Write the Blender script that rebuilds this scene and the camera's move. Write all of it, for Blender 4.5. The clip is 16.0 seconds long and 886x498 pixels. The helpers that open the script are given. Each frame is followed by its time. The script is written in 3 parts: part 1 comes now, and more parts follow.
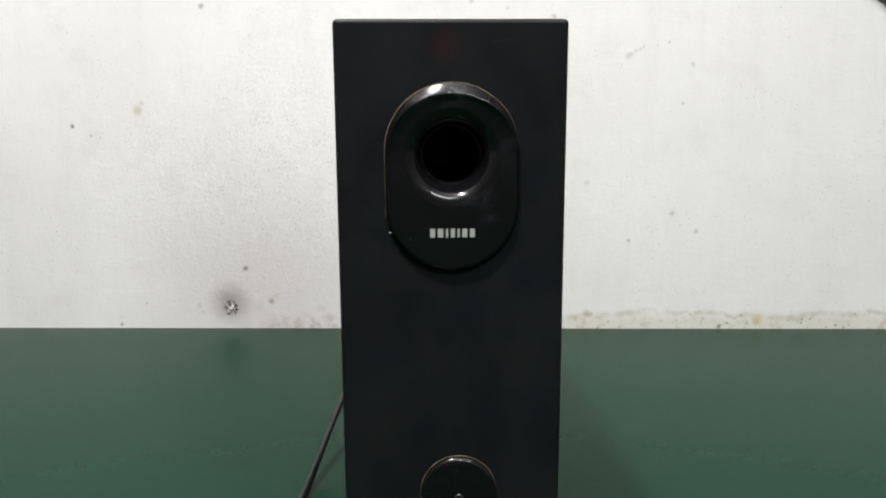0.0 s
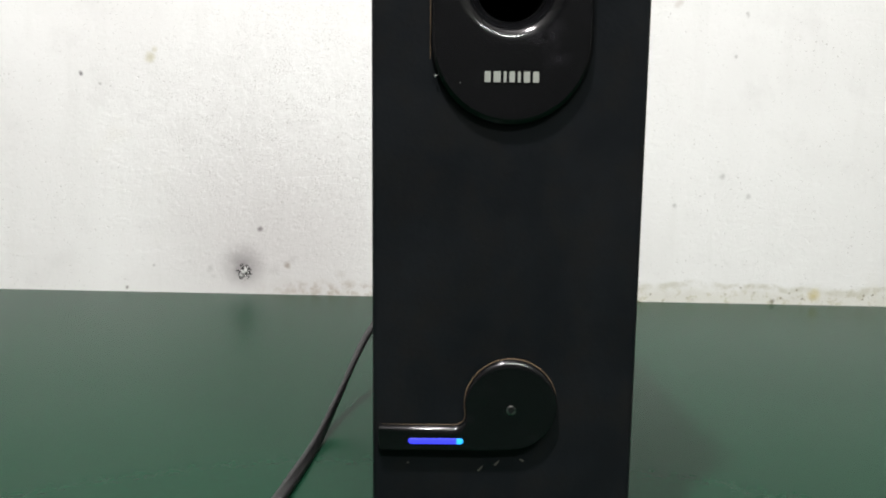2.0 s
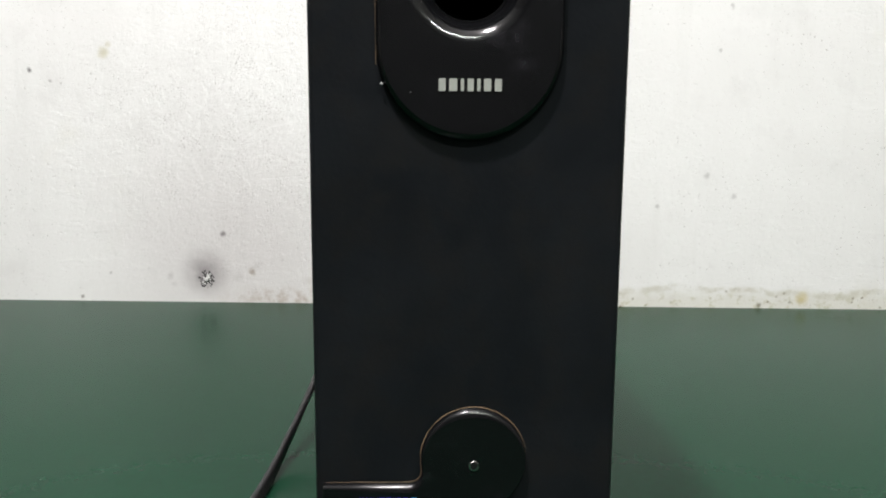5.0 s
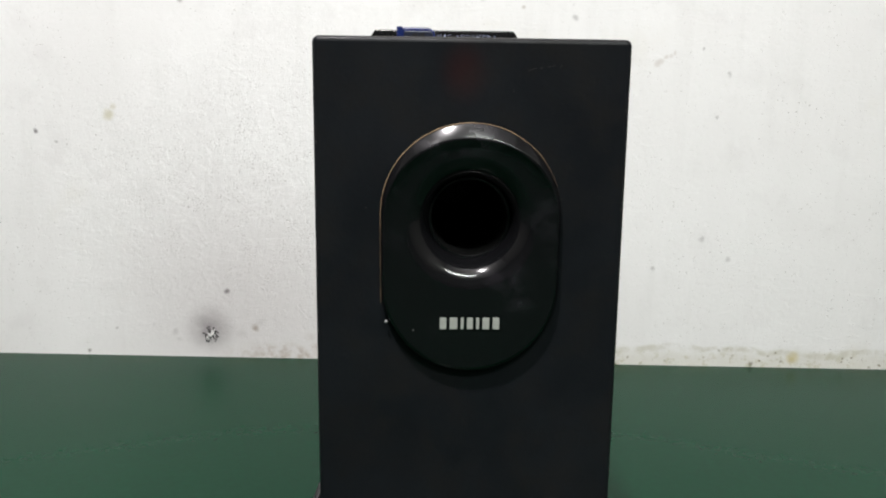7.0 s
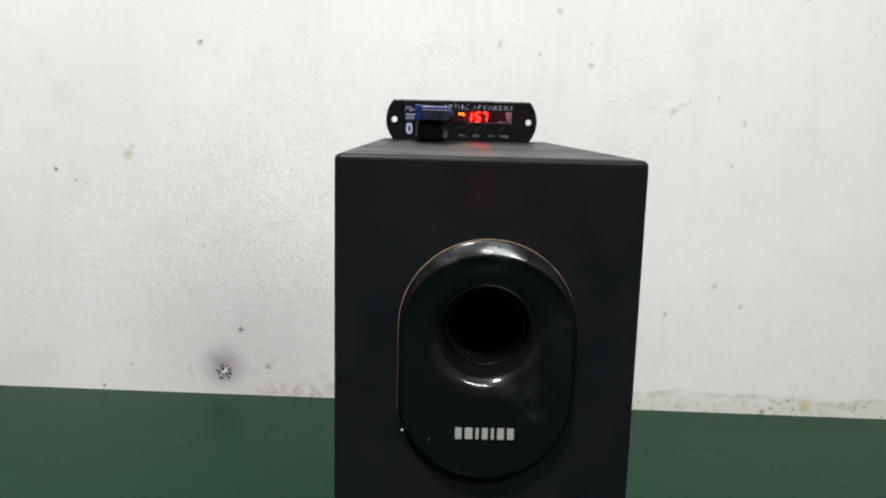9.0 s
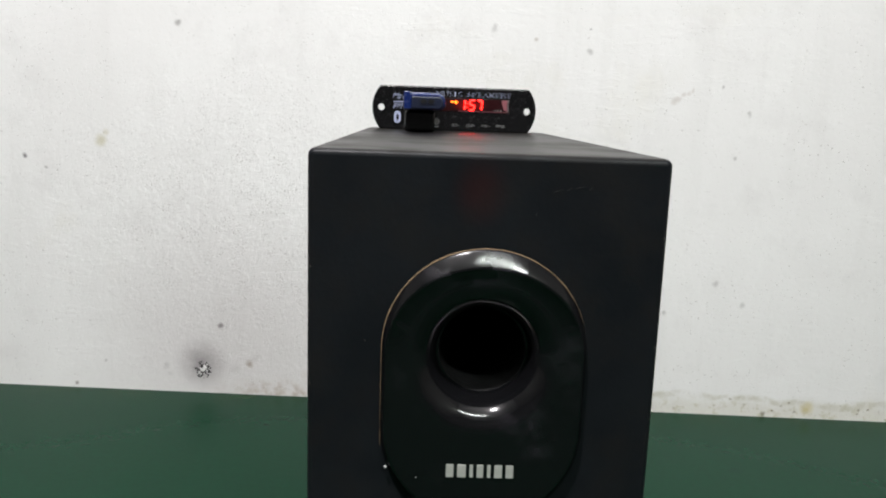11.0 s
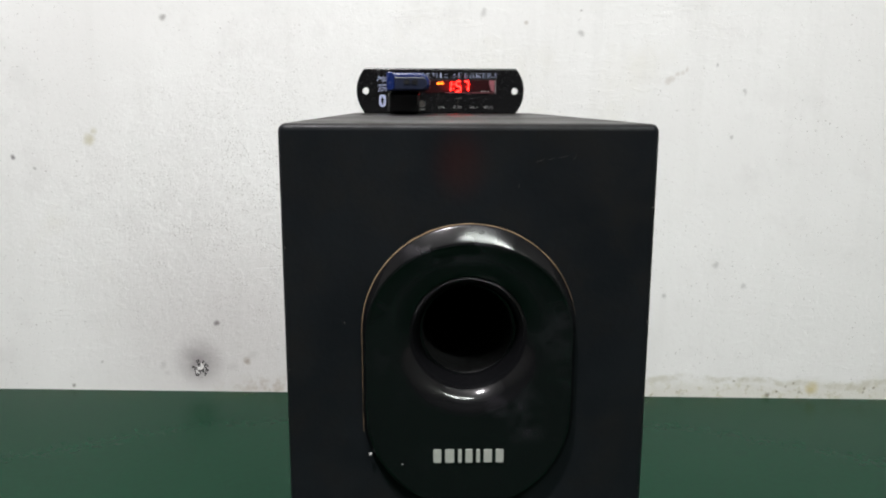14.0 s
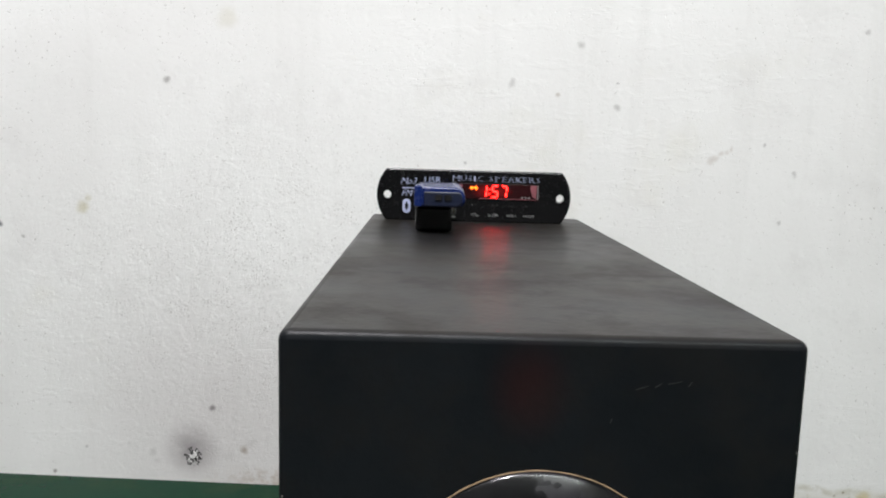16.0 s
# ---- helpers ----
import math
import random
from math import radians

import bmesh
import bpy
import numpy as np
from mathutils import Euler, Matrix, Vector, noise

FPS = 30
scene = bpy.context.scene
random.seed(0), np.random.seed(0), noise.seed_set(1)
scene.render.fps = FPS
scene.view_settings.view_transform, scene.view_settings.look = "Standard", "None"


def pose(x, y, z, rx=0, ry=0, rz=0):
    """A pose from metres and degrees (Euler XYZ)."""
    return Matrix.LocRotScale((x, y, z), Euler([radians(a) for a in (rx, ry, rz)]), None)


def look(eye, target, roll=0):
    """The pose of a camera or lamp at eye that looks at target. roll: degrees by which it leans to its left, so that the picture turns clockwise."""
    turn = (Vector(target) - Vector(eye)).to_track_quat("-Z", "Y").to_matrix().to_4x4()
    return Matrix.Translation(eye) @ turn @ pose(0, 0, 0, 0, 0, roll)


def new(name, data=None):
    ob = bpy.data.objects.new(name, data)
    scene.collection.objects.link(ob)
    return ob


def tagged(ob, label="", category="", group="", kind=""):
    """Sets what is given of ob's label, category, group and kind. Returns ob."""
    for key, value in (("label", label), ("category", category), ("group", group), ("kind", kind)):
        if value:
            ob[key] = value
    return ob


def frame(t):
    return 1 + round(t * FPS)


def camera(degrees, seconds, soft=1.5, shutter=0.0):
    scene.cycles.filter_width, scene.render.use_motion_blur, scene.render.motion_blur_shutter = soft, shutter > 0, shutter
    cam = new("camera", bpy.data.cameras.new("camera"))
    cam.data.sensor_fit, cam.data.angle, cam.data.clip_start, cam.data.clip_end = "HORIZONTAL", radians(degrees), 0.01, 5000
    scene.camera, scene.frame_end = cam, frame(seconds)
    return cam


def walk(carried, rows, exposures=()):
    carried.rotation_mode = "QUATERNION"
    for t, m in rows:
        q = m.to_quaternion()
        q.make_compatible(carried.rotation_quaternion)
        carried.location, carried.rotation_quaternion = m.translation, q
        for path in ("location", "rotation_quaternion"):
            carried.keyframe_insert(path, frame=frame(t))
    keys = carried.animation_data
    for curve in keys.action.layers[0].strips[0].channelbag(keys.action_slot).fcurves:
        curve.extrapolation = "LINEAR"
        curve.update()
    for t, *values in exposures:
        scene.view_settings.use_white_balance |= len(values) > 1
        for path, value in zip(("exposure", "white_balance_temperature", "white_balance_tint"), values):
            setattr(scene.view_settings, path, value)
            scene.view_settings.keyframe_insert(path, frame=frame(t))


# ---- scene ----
from itertools import product

# ---------------------------------------------------------------- camera
cam = camera(57.87, 16.0, soft=2.0)
PATH = [
    (0, (0.00531, -0.42008, 0.27408), (-0.00641, 0.07371, 0.19642), -0.27),
    (0.5, (0.00249, -0.41714, 0.25367), (-0.00840, 0.07843, 0.18816), -0.12),
    (1, (-0.00371, -0.39653, 0.23039), (-0.01983, 0.09869, 0.16329), 0.54),
    (1.5, (-0.00725, -0.37186, 0.21126), (-0.02539, 0.12367, 0.14707), 0.35),
    (2, (-0.01283, -0.35394, 0.18676), (-0.03447, 0.14161, 0.12381), 0.69),
    (2.5, (-0.01296, -0.33670, 0.16865), (-0.02681, 0.15916, 0.10592), 0.60),
    (3, (-0.01273, -0.32209, 0.15727), (-0.02390, 0.17450, 0.10009), 0.50),
    (3.2, (-0.00925, -0.31605, 0.15350), (-0.01972, 0.18083, 0.09871), 0.46),
    (5.3, (-0.00217, -0.30518, 0.21292), (-0.01384, 0.18968, 0.14237), 0.39),
    (5.5, (-0.00334, -0.30769, 0.22322), (-0.01532, 0.18700, 0.15152), 0.57),
    (6, (-0.00309, -0.30711, 0.24024), (-0.01531, 0.18599, 0.15835), 0.37),
    (6.5, (-0.00459, -0.30686, 0.26912), (-0.01384, 0.18605, 0.18574), 1.45),
    (7, (-0.00365, -0.30915, 0.29821), (-0.01436, 0.18373, 0.21479), 0.72),
    (7.5, (-0.00550, -0.30894, 0.31866), (-0.02127, 0.18360, 0.23405), 0.65),
    (8, (-0.00565, -0.31129, 0.33768), (-0.02198, 0.18238, 0.26004), 0.98),
    (8.5, (-0.00866, -0.31163, 0.34001), (-0.02486, 0.18201, 0.26218), 1.67),
    (9, (-0.00690, -0.30791, 0.33928), (-0.02475, 0.18560, 0.26099), 1.49),
    (11.5, (-0.00932, -0.25825, 0.34059), (-0.01879, 0.23381, 0.25236), 2.01),
    (12, (-0.00497, -0.25701, 0.33727), (-0.01516, 0.23484, 0.24795), 1.18),
    (12.5, (-0.00025, -0.25796, 0.33482), (-0.01152, 0.23390, 0.24569), 0.43),
    (13, (-0.00388, -0.25567, 0.33064), (-0.01815, 0.23558, 0.23860), 0.42),
    (13.5, (-0.00253, -0.25486, 0.32944), (-0.01485, 0.23629, 0.23657), 0.28),
    (14, (-0.00197, -0.25459, 0.33279), (-0.01431, 0.23720, 0.24340), 0.19),
    (14.5, (-0.00301, -0.24438, 0.34736), (-0.01753, 0.24845, 0.26426), 0.12),
    (15, (-0.00795, -0.21879, 0.35649), (-0.02667, 0.27543, 0.28301), 0.63),
    (15.5, (-0.01303, -0.19302, 0.36783), (-0.02649, 0.30245, 0.30207), 1.23),
    (16, (-0.01767, -0.17693, 0.36931), (-0.03470, 0.31832, 0.30271), 1.60),
]
EXPOSURES = [(0.0, 0.29, 6550, 10), (2.5, 0.48, 6570, 10), (6.0, 0.45, 6540, 10), (8.0, 0.15, 6490, 10), (12.5, 0.18, 6460, 10), (14.5, 0.17, 6450, 10), (16.0, 0.08, 6390, 10)]
walk(cam, [(t, look(eye, target, roll)) for t, eye, target, roll in PATH], EXPOSURES)

# ---------------------------------------------------------------- light
WALL_Y = 0.6325          # face of the white wall behind the loudspeaker
ROOM_L, ROOM_R, ROOM_F, ROOM_H = -2.1, 1.7, -3.6, 2.6

world = bpy.data.worlds.new("sky")
scene.world = world
world.use_nodes = True
sky = world.node_tree.nodes.new("ShaderNodeTexSky")
sky.sky_type, sky.sun_disc = "NISHITA", False
sky.sun_elevation, sky.sun_rotation = radians(40), radians(200)
world.node_tree.links.new(sky.outputs[0], world.node_tree.nodes["Background"].inputs[0])
world.node_tree.nodes["Background"].inputs[1].default_value = 0.08

bulb = bpy.data.lights.new("ceiling_bulb", "POINT")
bulb.energy, bulb.shadow_soft_size, bulb.color = 93, 0.04, (1.0, 0.95, 0.965)
new("ceiling_bulb", bulb).matrix_world = pose(-0.27, -0.48, 1.62)

tube = bpy.data.lights.new("tube_lamp", "AREA")
tube.shape, tube.size, tube.size_y = "RECTANGLE", 1.6, 0.05
tube.energy, tube.color = 57, (0.935, 1.0, 0.94)
new("tube_lamp", tube).matrix_world = pose(0.84, -1.72, 2.50)


# ---------------------------------------------------------------- material helpers
class Mat:
    """A node material with short calls for its nodes."""

    def __init__(self, name):
        self.m = bpy.data.materials.new(name)
        self.m.use_nodes = True
        self.t = self.m.node_tree
        self.b = self.t.nodes["Principled BSDF"]
        self.co = self.n("ShaderNodeTexCoord").outputs["Object"]

    def n(self, kind, **props):
        node = self.t.nodes.new(kind)
        for key, value in props.items():
            setattr(node, key, value)
        return node

    def put(self, socket, value):
        if hasattr(value, "links"):
            self.t.links.new(value, socket)
        elif hasattr(socket.default_value, "__len__") and not hasattr(value, "__len__"):
            socket.default_value = (value,) * len(socket.default_value)
        elif hasattr(value, "__len__") and len(value) == 3 and len(socket.default_value) == 4:
            socket.default_value = (*value, 1)
        else:
            socket.default_value = value

    def set(self, **values):
        for key, value in values.items():
            self.put(self.b.inputs[key.replace("_", " ")], value)
        return self

    def noise(self, scale, detail=3, rough=0.55, at=None, out="Fac"):
        node = self.n("ShaderNodeTexNoise")
        self.put(node.inputs["Vector"], at or self.co)
        self.put(node.inputs["Scale"], scale)
        self.put(node.inputs["Detail"], detail)
        self.put(node.inputs["Roughness"], rough)
        return node.outputs[out]

    def cells(self, scale, at=None, out="Distance"):
        node = self.n("ShaderNodeTexVoronoi")
        self.put(node.inputs["Vector"], at or self.co)
        self.put(node.inputs["Scale"], scale)
        return node.outputs[out]

    def ramp(self, value, a, b, lo=0.0, hi=1.0):
        node = self.n("ShaderNodeMapRange", interpolation_type="SMOOTHSTEP")
        for k, v in zip(("Value", "From Min", "From Max", "To Min", "To Max"), (value, a, b, lo, hi)):
            self.put(node.inputs[k], v)
        return node.outputs[0]

    def math(self, op, a, b=0.0):
        node = self.n("ShaderNodeMath", operation=op)
        self.put(node.inputs[0], a)
        self.put(node.inputs[1], b)
        return node.outputs[0]

    def vec(self, op, a, b, out=0):
        node = self.n("ShaderNodeVectorMath", operation=op)
        self.put(node.inputs[0], a)
        self.put(node.inputs[1], b)
        return node.outputs["Value"] if op in ("DISTANCE", "LENGTH") else node.outputs[0]

    def mix(self, f, a, b):
        node = self.n("ShaderNodeMix", data_type="RGBA")
        self.put(node.inputs[0], f)
        self.put(node.inputs[6], a)
        self.put(node.inputs[7], b)
        return node.outputs[2]

    def xyz(self, at=None):
        node = self.n("ShaderNodeSeparateXYZ")
        self.put(node.inputs[0], at or self.co)
        return node.outputs

    def bump(self, height, distance, strength=1.0):
        node = self.n("ShaderNodeBump")
        self.put(node.inputs["Height"], height)
        node.inputs["Distance"].default_value, node.inputs["Strength"].default_value = distance, strength
        self.put(self.b.inputs["Normal"], node.outputs[0])
        return self


def plain(name, colour, rough, metallic=0.0, vary=0.25, scale=60, coat=0.0, bump=0.0):
    m = Mat(name)
    f = m.noise(scale, 4)
    dark = tuple(c * (1 - vary) for c in colour)
    light = tuple(min(1, c * (1 + vary)) for c in colour)
    m.set(Base_Color=m.mix(f, dark, light), Metallic=metallic, Roughness=m.ramp(m.noise(scale * 2.3, 3), 0.3, 0.7, rough * 0.8, min(1, rough * 1.2)), Coat_Weight=coat)
    if bump:
        m.bump(m.noise(scale * 6, 4), bump)
    return m.m


def glow(name, colour, strength):
    m = Mat(name)
    m.set(Base_Color=tuple(c * 0.05 for c in colour), Emission_Color=colour, Emission_Strength=strength, Roughness=0.4)
    return m.m


# ---------------------------------------------------------------- materials
def wall_material():
    m = Mat("whitewashed_plaster")
    warp = m.vec("ADD", m.co, m.vec("SCALE", m.noise(45, 3, out="Color"), (0, 0, 0)))
    scale = warp.node.inputs[1].links[0].from_node
    scale.inputs["Scale"].default_value = 0.012
    shift = m.vec("SUBTRACT", warp, (0.006, 0.006, 0.006))
    x, _, z = m.xyz()
    cloud = m.noise(3.2, 4, 0.6)
    base = m.mix(m.ramp(cloud, 0.3, 0.7), (0.77, 0.765, 0.755), (0.83, 0.83, 0.82))
    # brush streaks of the limewash
    streak_map = m.n("ShaderNodeMapping")
    m.put(streak_map.inputs[0], m.co)
    streak_map.inputs["Scale"].default_value = (30, 30, 3.5)
    streak = m.noise(1.0, 4, 0.6, at=streak_map.outputs[0])
    base = m.mix(m.math("MULTIPLY", m.ramp(streak, 0.5, 0.72), 0.28), base, (0.70, 0.695, 0.68))
    yellow = m.ramp(m.noise(7, 4, 0.65), 0.58, 0.78, 0, 0.35)
    base = m.mix(yellow, base, (0.70, 0.68, 0.60))
    base = m.mix(m.ramp(m.noise(11, 5, 0.7), 0.52, 0.70, 0, 0.22), base, (0.62, 0.605, 0.60))
    # pits and specks, few large and many small
    rough_zone = m.ramp(m.noise(4.2, 3), 0.38, 0.62)
    small = m.math("MULTIPLY", m.ramp(m.cells(230), 0.10, 0.19, 1, 0), m.ramp(m.noise(26, 2), 0.46, 0.60))
    tiny = m.math("MULTIPLY", m.ramp(m.cells(520), 0.13, 0.24, 1, 0), m.ramp(m.noise(15, 3), 0.46, 0.6))
    large = m.math("MULTIPLY", m.ramp(m.cells(46, at=shift), 0.045, 0.085, 1, 0), m.ramp(m.noise(9, 2), 0.52, 0.6))
    base = m.mix(m.math("MULTIPLY", small, 0.12), base, (0.30, 0.28, 0.25))
    base = m.mix(m.math("MULTIPLY", tiny, 0.10), base, (0.34, 0.31, 0.28))
    flecks = m.math("MULTIPLY", m.ramp(m.noise(360, 2, 0.6), 0.655, 0.74), m.ramp(m.noise(9, 4, 0.65), 0.38, 0.62, 0.25, 1))
    base = m.mix(m.math("MULTIPLY", flecks, 0.5), base, (0.22, 0.20, 0.18))
    # worn patch with open pits, thinning outwards
    wear = m.ramp(m.vec("DISTANCE", m.vec("MULTIPLY", m.co, (0.8, 1, 1)), (-0.188, WALL_Y, 0.20)), 0.04, 0.25, 1, 0)
    sandy = m.math("MULTIPLY", wear, m.ramp(m.noise(48, 4, 0.65), 0.40, 0.62))
    pits = m.math("MULTIPLY", sandy, m.ramp(m.noise(560, 2, 0.6), 0.58, 0.66))
    base = m.mix(m.math("MULTIPLY", pits, 0.66), base, (0.20, 0.18, 0.16))
    base = m.mix(m.math("MULTIPLY", large, 0.14), base, (0.33, 0.31, 0.28))

    def spot(base, px, pz, r, colour, amount, soft=0.12):
        d = m.vec("DISTANCE", shift, (px, WALL_Y, pz))
        return m.mix(m.ramp(d, r * soft, r, amount, 0), base, colour)

    grey, brown, ochre, soot = (0.16, 0.15, 0.14), (0.26, 0.20, 0.13), (0.48, 0.44, 0.27), (0.10, 0.09, 0.095)
    for px, pz, r, colour, amount in (
        (-0.329, 0.423, 0.006, grey, 0.7), (-0.5055, 0.272, 0.0046, soot, 1.3), (-0.483, 0.259, 0.003, grey, 0.6),
        (-0.4195, 0.293, 0.010, ochre, 0.75), (-0.412, 0.302, 0.006, ochre, 0.5), (-0.2865, 0.0814, 0.0052, soot, 1.3),
        (-0.2511, 0.0383, 0.0060, brown, 1.15), (-0.3494, 0.032, 0.006, grey, 0.35), (-0.345, 0.022, 0.005, grey, 0.35),
        (-0.4225, 0.035, 0.0035, grey, 0.55), (-0.268, 0.030, 0.009, grey, 0.22), (-0.245, 0.045, 0.008, grey, 0.25),
        (-0.185, 0.028, 0.008, brown, 0.25), (0.2257, 0.1198, 0.0045, grey, 0.5), (0.2813, 0.1549, 0.005, grey, 0.45),
        (0.3148, 0.1295, 0.005, grey, 0.4), (0.2901, 0.297, 0.0035, grey, 0.5), (0.1675, 0.1945, 0.006, grey, 0.3),
        (0.085, 0.4674, 0.0055, grey, 0.5), (-0.3265, 0.4247, 0.004, grey, 0.4), (0.0165, 0.4277, 0.005, grey, 0.45),
        (-0.0263, 0.3487, 0.003, soot, 0.6), (0.0626, 0.4173, 0.004, brown, 0.55), (0.123, 0.408, 0.005, grey, 0.55),
        (0.1228, 0.4314, 0.0025, soot, 0.6), (-0.267, 0.485, 0.016, ochre, 0.3), (0.3607, 0.4855, 0.005, grey, 0.5),
        (0.30, 0.345, 0.004, grey, 0.5), (0.27, 0.375, 0.003, soot, 0.5),
    ):
        base = spot(base, px, pz, r, colour, amount * 0.75)
    # brown rubbed scratch, made of a row of flecks
    for k, (px, pz) in enumerate(((0.2183, 0.3575), (0.2225, 0.360), (0.2275, 0.3645), (0.233, 0.3665), (0.2371, 0.370))):
        base = spot(base, px, pz, 0.0052 - 0.0004 * k, (0.46, 0.40, 0.35), 0.4)
    # soot around the chipped hole
    d = m.vec("DISTANCE", m.co, (-0.3075, WALL_Y, 0.036))
    base = m.mix(m.math("MULTIPLY", m.ramp(d, 0.0, 0.038, 0.85, 0), m.ramp(m.noise(60, 4), 0.2, 0.6, 0.55, 1)), base, (0.15, 0.14, 0.15))
    # broad pinkish grey darkening centred right of the hole, fading outwards
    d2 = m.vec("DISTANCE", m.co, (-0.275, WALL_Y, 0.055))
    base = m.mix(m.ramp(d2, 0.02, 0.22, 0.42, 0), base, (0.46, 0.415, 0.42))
    # damp and mould along the foot of the wall
    foot = m.ramp(m.math("ADD", z, m.math("MULTIPLY", m.noise(28, 4), -0.026)), -0.006, 0.013, 1, 0)
    side = m.ramp(x, -0.10, 0.16)
    blots = m.ramp(m.noise(75, 4, 0.7), 0.50, 0.64)
    base = m.mix(m.math("MULTIPLY", m.math("MULTIPLY", foot, side), m.ramp(blots, 0, 1, 0.24, 0.58)), base, (0.44, 0.41, 0.26))
    base = m.mix(m.math("MULTIPLY", m.math("MULTIPLY", foot, m.ramp(x, -0.32, -0.20)), m.math("MULTIPLY", m.ramp(x, 0.02, 0.16, 1, 0.12), m.ramp(m.noise(95, 4, 0.7), 0.40, 0.66, 0.05, 0.62))), base, (0.36, 0.28, 0.22))
    line = m.ramp(m.math("ABSOLUTE", m.math("SUBTRACT", z, m.ramp(m.noise(10, 3), 0.3, 0.7, 0.014, 0.026))), 0.001, 0.006, 1, 0)
    base = m.mix(m.math("MULTIPLY", m.math("MULTIPLY", line, side), m.ramp(m.noise(60, 3), 0.36, 0.62, 0.05, 0.42)), base, (0.40, 0.37, 0.25))
    dots = m.math("MULTIPLY", m.ramp(m.cells(105, at=shift), 0.10, 0.24, 0.8, 0), m.ramp(m.noise(34, 3), 0.46, 0.58))
    base = m.mix(m.math("MULTIPLY", m.math("MULTIPLY", dots, side), m.ramp(z, 0.012, 0.034, 1, 0)), base, (0.20, 0.17, 0.09))
    base = spot(base, 0.3993, 0.0129, 0.010, (0.55, 0.45, 0.15), 0.55)
    base = spot(base, 0.350, 0.003, 0.0045, (0.12, 0.10, 0.06), 0.8)
    base = spot(base, 0.1723, 0.0205, 0.008, (0.33, 0.29, 0.18), 0.55)
    base = spot(base, -0.4576, 0.004, 0.0035, (0.14, 0.12, 0.10), 0.7)
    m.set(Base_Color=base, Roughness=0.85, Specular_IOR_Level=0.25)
    # trowelled, partly flaked relief with level trowel ridges and a few long scores
    coarse = m.ramp(m.noise(78, 5, 0.68, at=shift), 0.48, 0.60)
    fine = m.noise(230, 4, 0.65)
    dents = m.ramp(m.cells(75, at=shift), 0.02, 0.35)
    ridge_map = m.n("ShaderNodeMapping")
    m.put(ridge_map.inputs[0], shift)
    ridge_map.inputs["Scale"].default_value = (26, 26, 105)
    ridge = m.ramp(m.noise(1.0, 4, 0.6, at=ridge_map.outputs[0]), 0.52, 0.66)
    h = m.math("ADD", m.math("MULTIPLY", fine, m.math("ADD", m.ramp(rough_zone, 0, 1, 0.34, 0.60), m.math("MULTIPLY", wear, 0.5))), m.math("MULTIPLY", dents, 0.2))
    h = m.math("ADD", h, m.math("MULTIPLY", coarse, m.math("ADD", m.math("MULTIPLY", wear, 0.36), 0.05)))
    h = m.math("ADD", h, m.math("MULTIPLY", ridge, m.ramp(m.noise(7, 3), 0.42, 0.6, 0.03, 0.24)))
    h = m.math("SUBTRACT", h, m.math("MULTIPLY", m.math("ADD", m.math("ADD", flecks, pits), m.math("ADD", small, large)), 0.4))
    for px, pz, half, tilt in ((-0.2605, 0.194, 0.034, 37), (-0.246, 0.198, 0.022, 33), (-0.285, 0.178, 0.012, 55), (-0.215, 0.150, 0.030, 4), (-0.19, 0.245, 0.016, 12)):
        turned = m.n("ShaderNodeMapping", vector_type="TEXTURE")
        m.put(turned.inputs[0], m.co)
        turned.inputs["Location"].default_value, turned.inputs["Rotation"].default_value = (px, WALL_Y, pz), (0, radians(-tilt), 0)
        along, _, across = m.xyz(turned.outputs[0])
        score = m.math("MULTIPLY", m.ramp(m.math("ABSOLUTE", across), 0.0002, 0.0012, 1, 0), m.ramp(m.math("ABSOLUTE", along), half * 0.6, half, 1, 0))
        h = m.math("SUBTRACT", h, m.math("MULTIPLY", score, 0.28))
    m.bump(h, 0.00048, 0.8)
    return m.m


def floor_material():
    m = Mat("green_floor_paint")
    big = m.noise(5, 4, 0.6)
    col = m.mix(m.ramp(big, 0.1, 0.9), (0.0049, 0.0300, 0.0153), (0.0060, 0.0350, 0.0181))
    col = m.mix(m.ramp(m.noise(140, 4, 0.65), 0.3, 0.75, 0, 0.5), col, (0.0068, 0.0395, 0.0210))
    x, y, _ = m.xyz()
    dusty = m.math("MULTIPLY", m.ramp(y, WALL_Y - 0.05, WALL_Y, 0, 0.45), m.ramp(m.noise(30, 4), 0.4, 0.65))
    col = m.mix(dusty, col, (0.025, 0.045, 0.018))
    for px, py, r, a in ((0.4705, 0.483, 0.010, 0.8), (-0.238, 0.247, 0.0035, 0.8), (-0.203, 0.041, 0.003, 0.8), (-0.313, 0.214, 0.012, 0.25), (0.270, 0.483, 0.010, 0.3), (-0.18, 0.20, 0.035, 0.15)):
        warp = m.vec("ADD", m.co, m.vec("MULTIPLY", m.noise(60, 3, out="Color"), (0.010, 0.010, 0)))
        d = m.vec("DISTANCE", m.vec("MULTIPLY", warp, (1, 1, 0)), (px + 0.005, py + 0.005, 0))
        col = m.mix(m.ramp(d, r * 0.3, r, a, 0), col, (0.006, 0.022, 0.016))
    m.set(Base_Color=col, Roughness=0.24, Specular_IOR_Level=0.06)
    return m.m


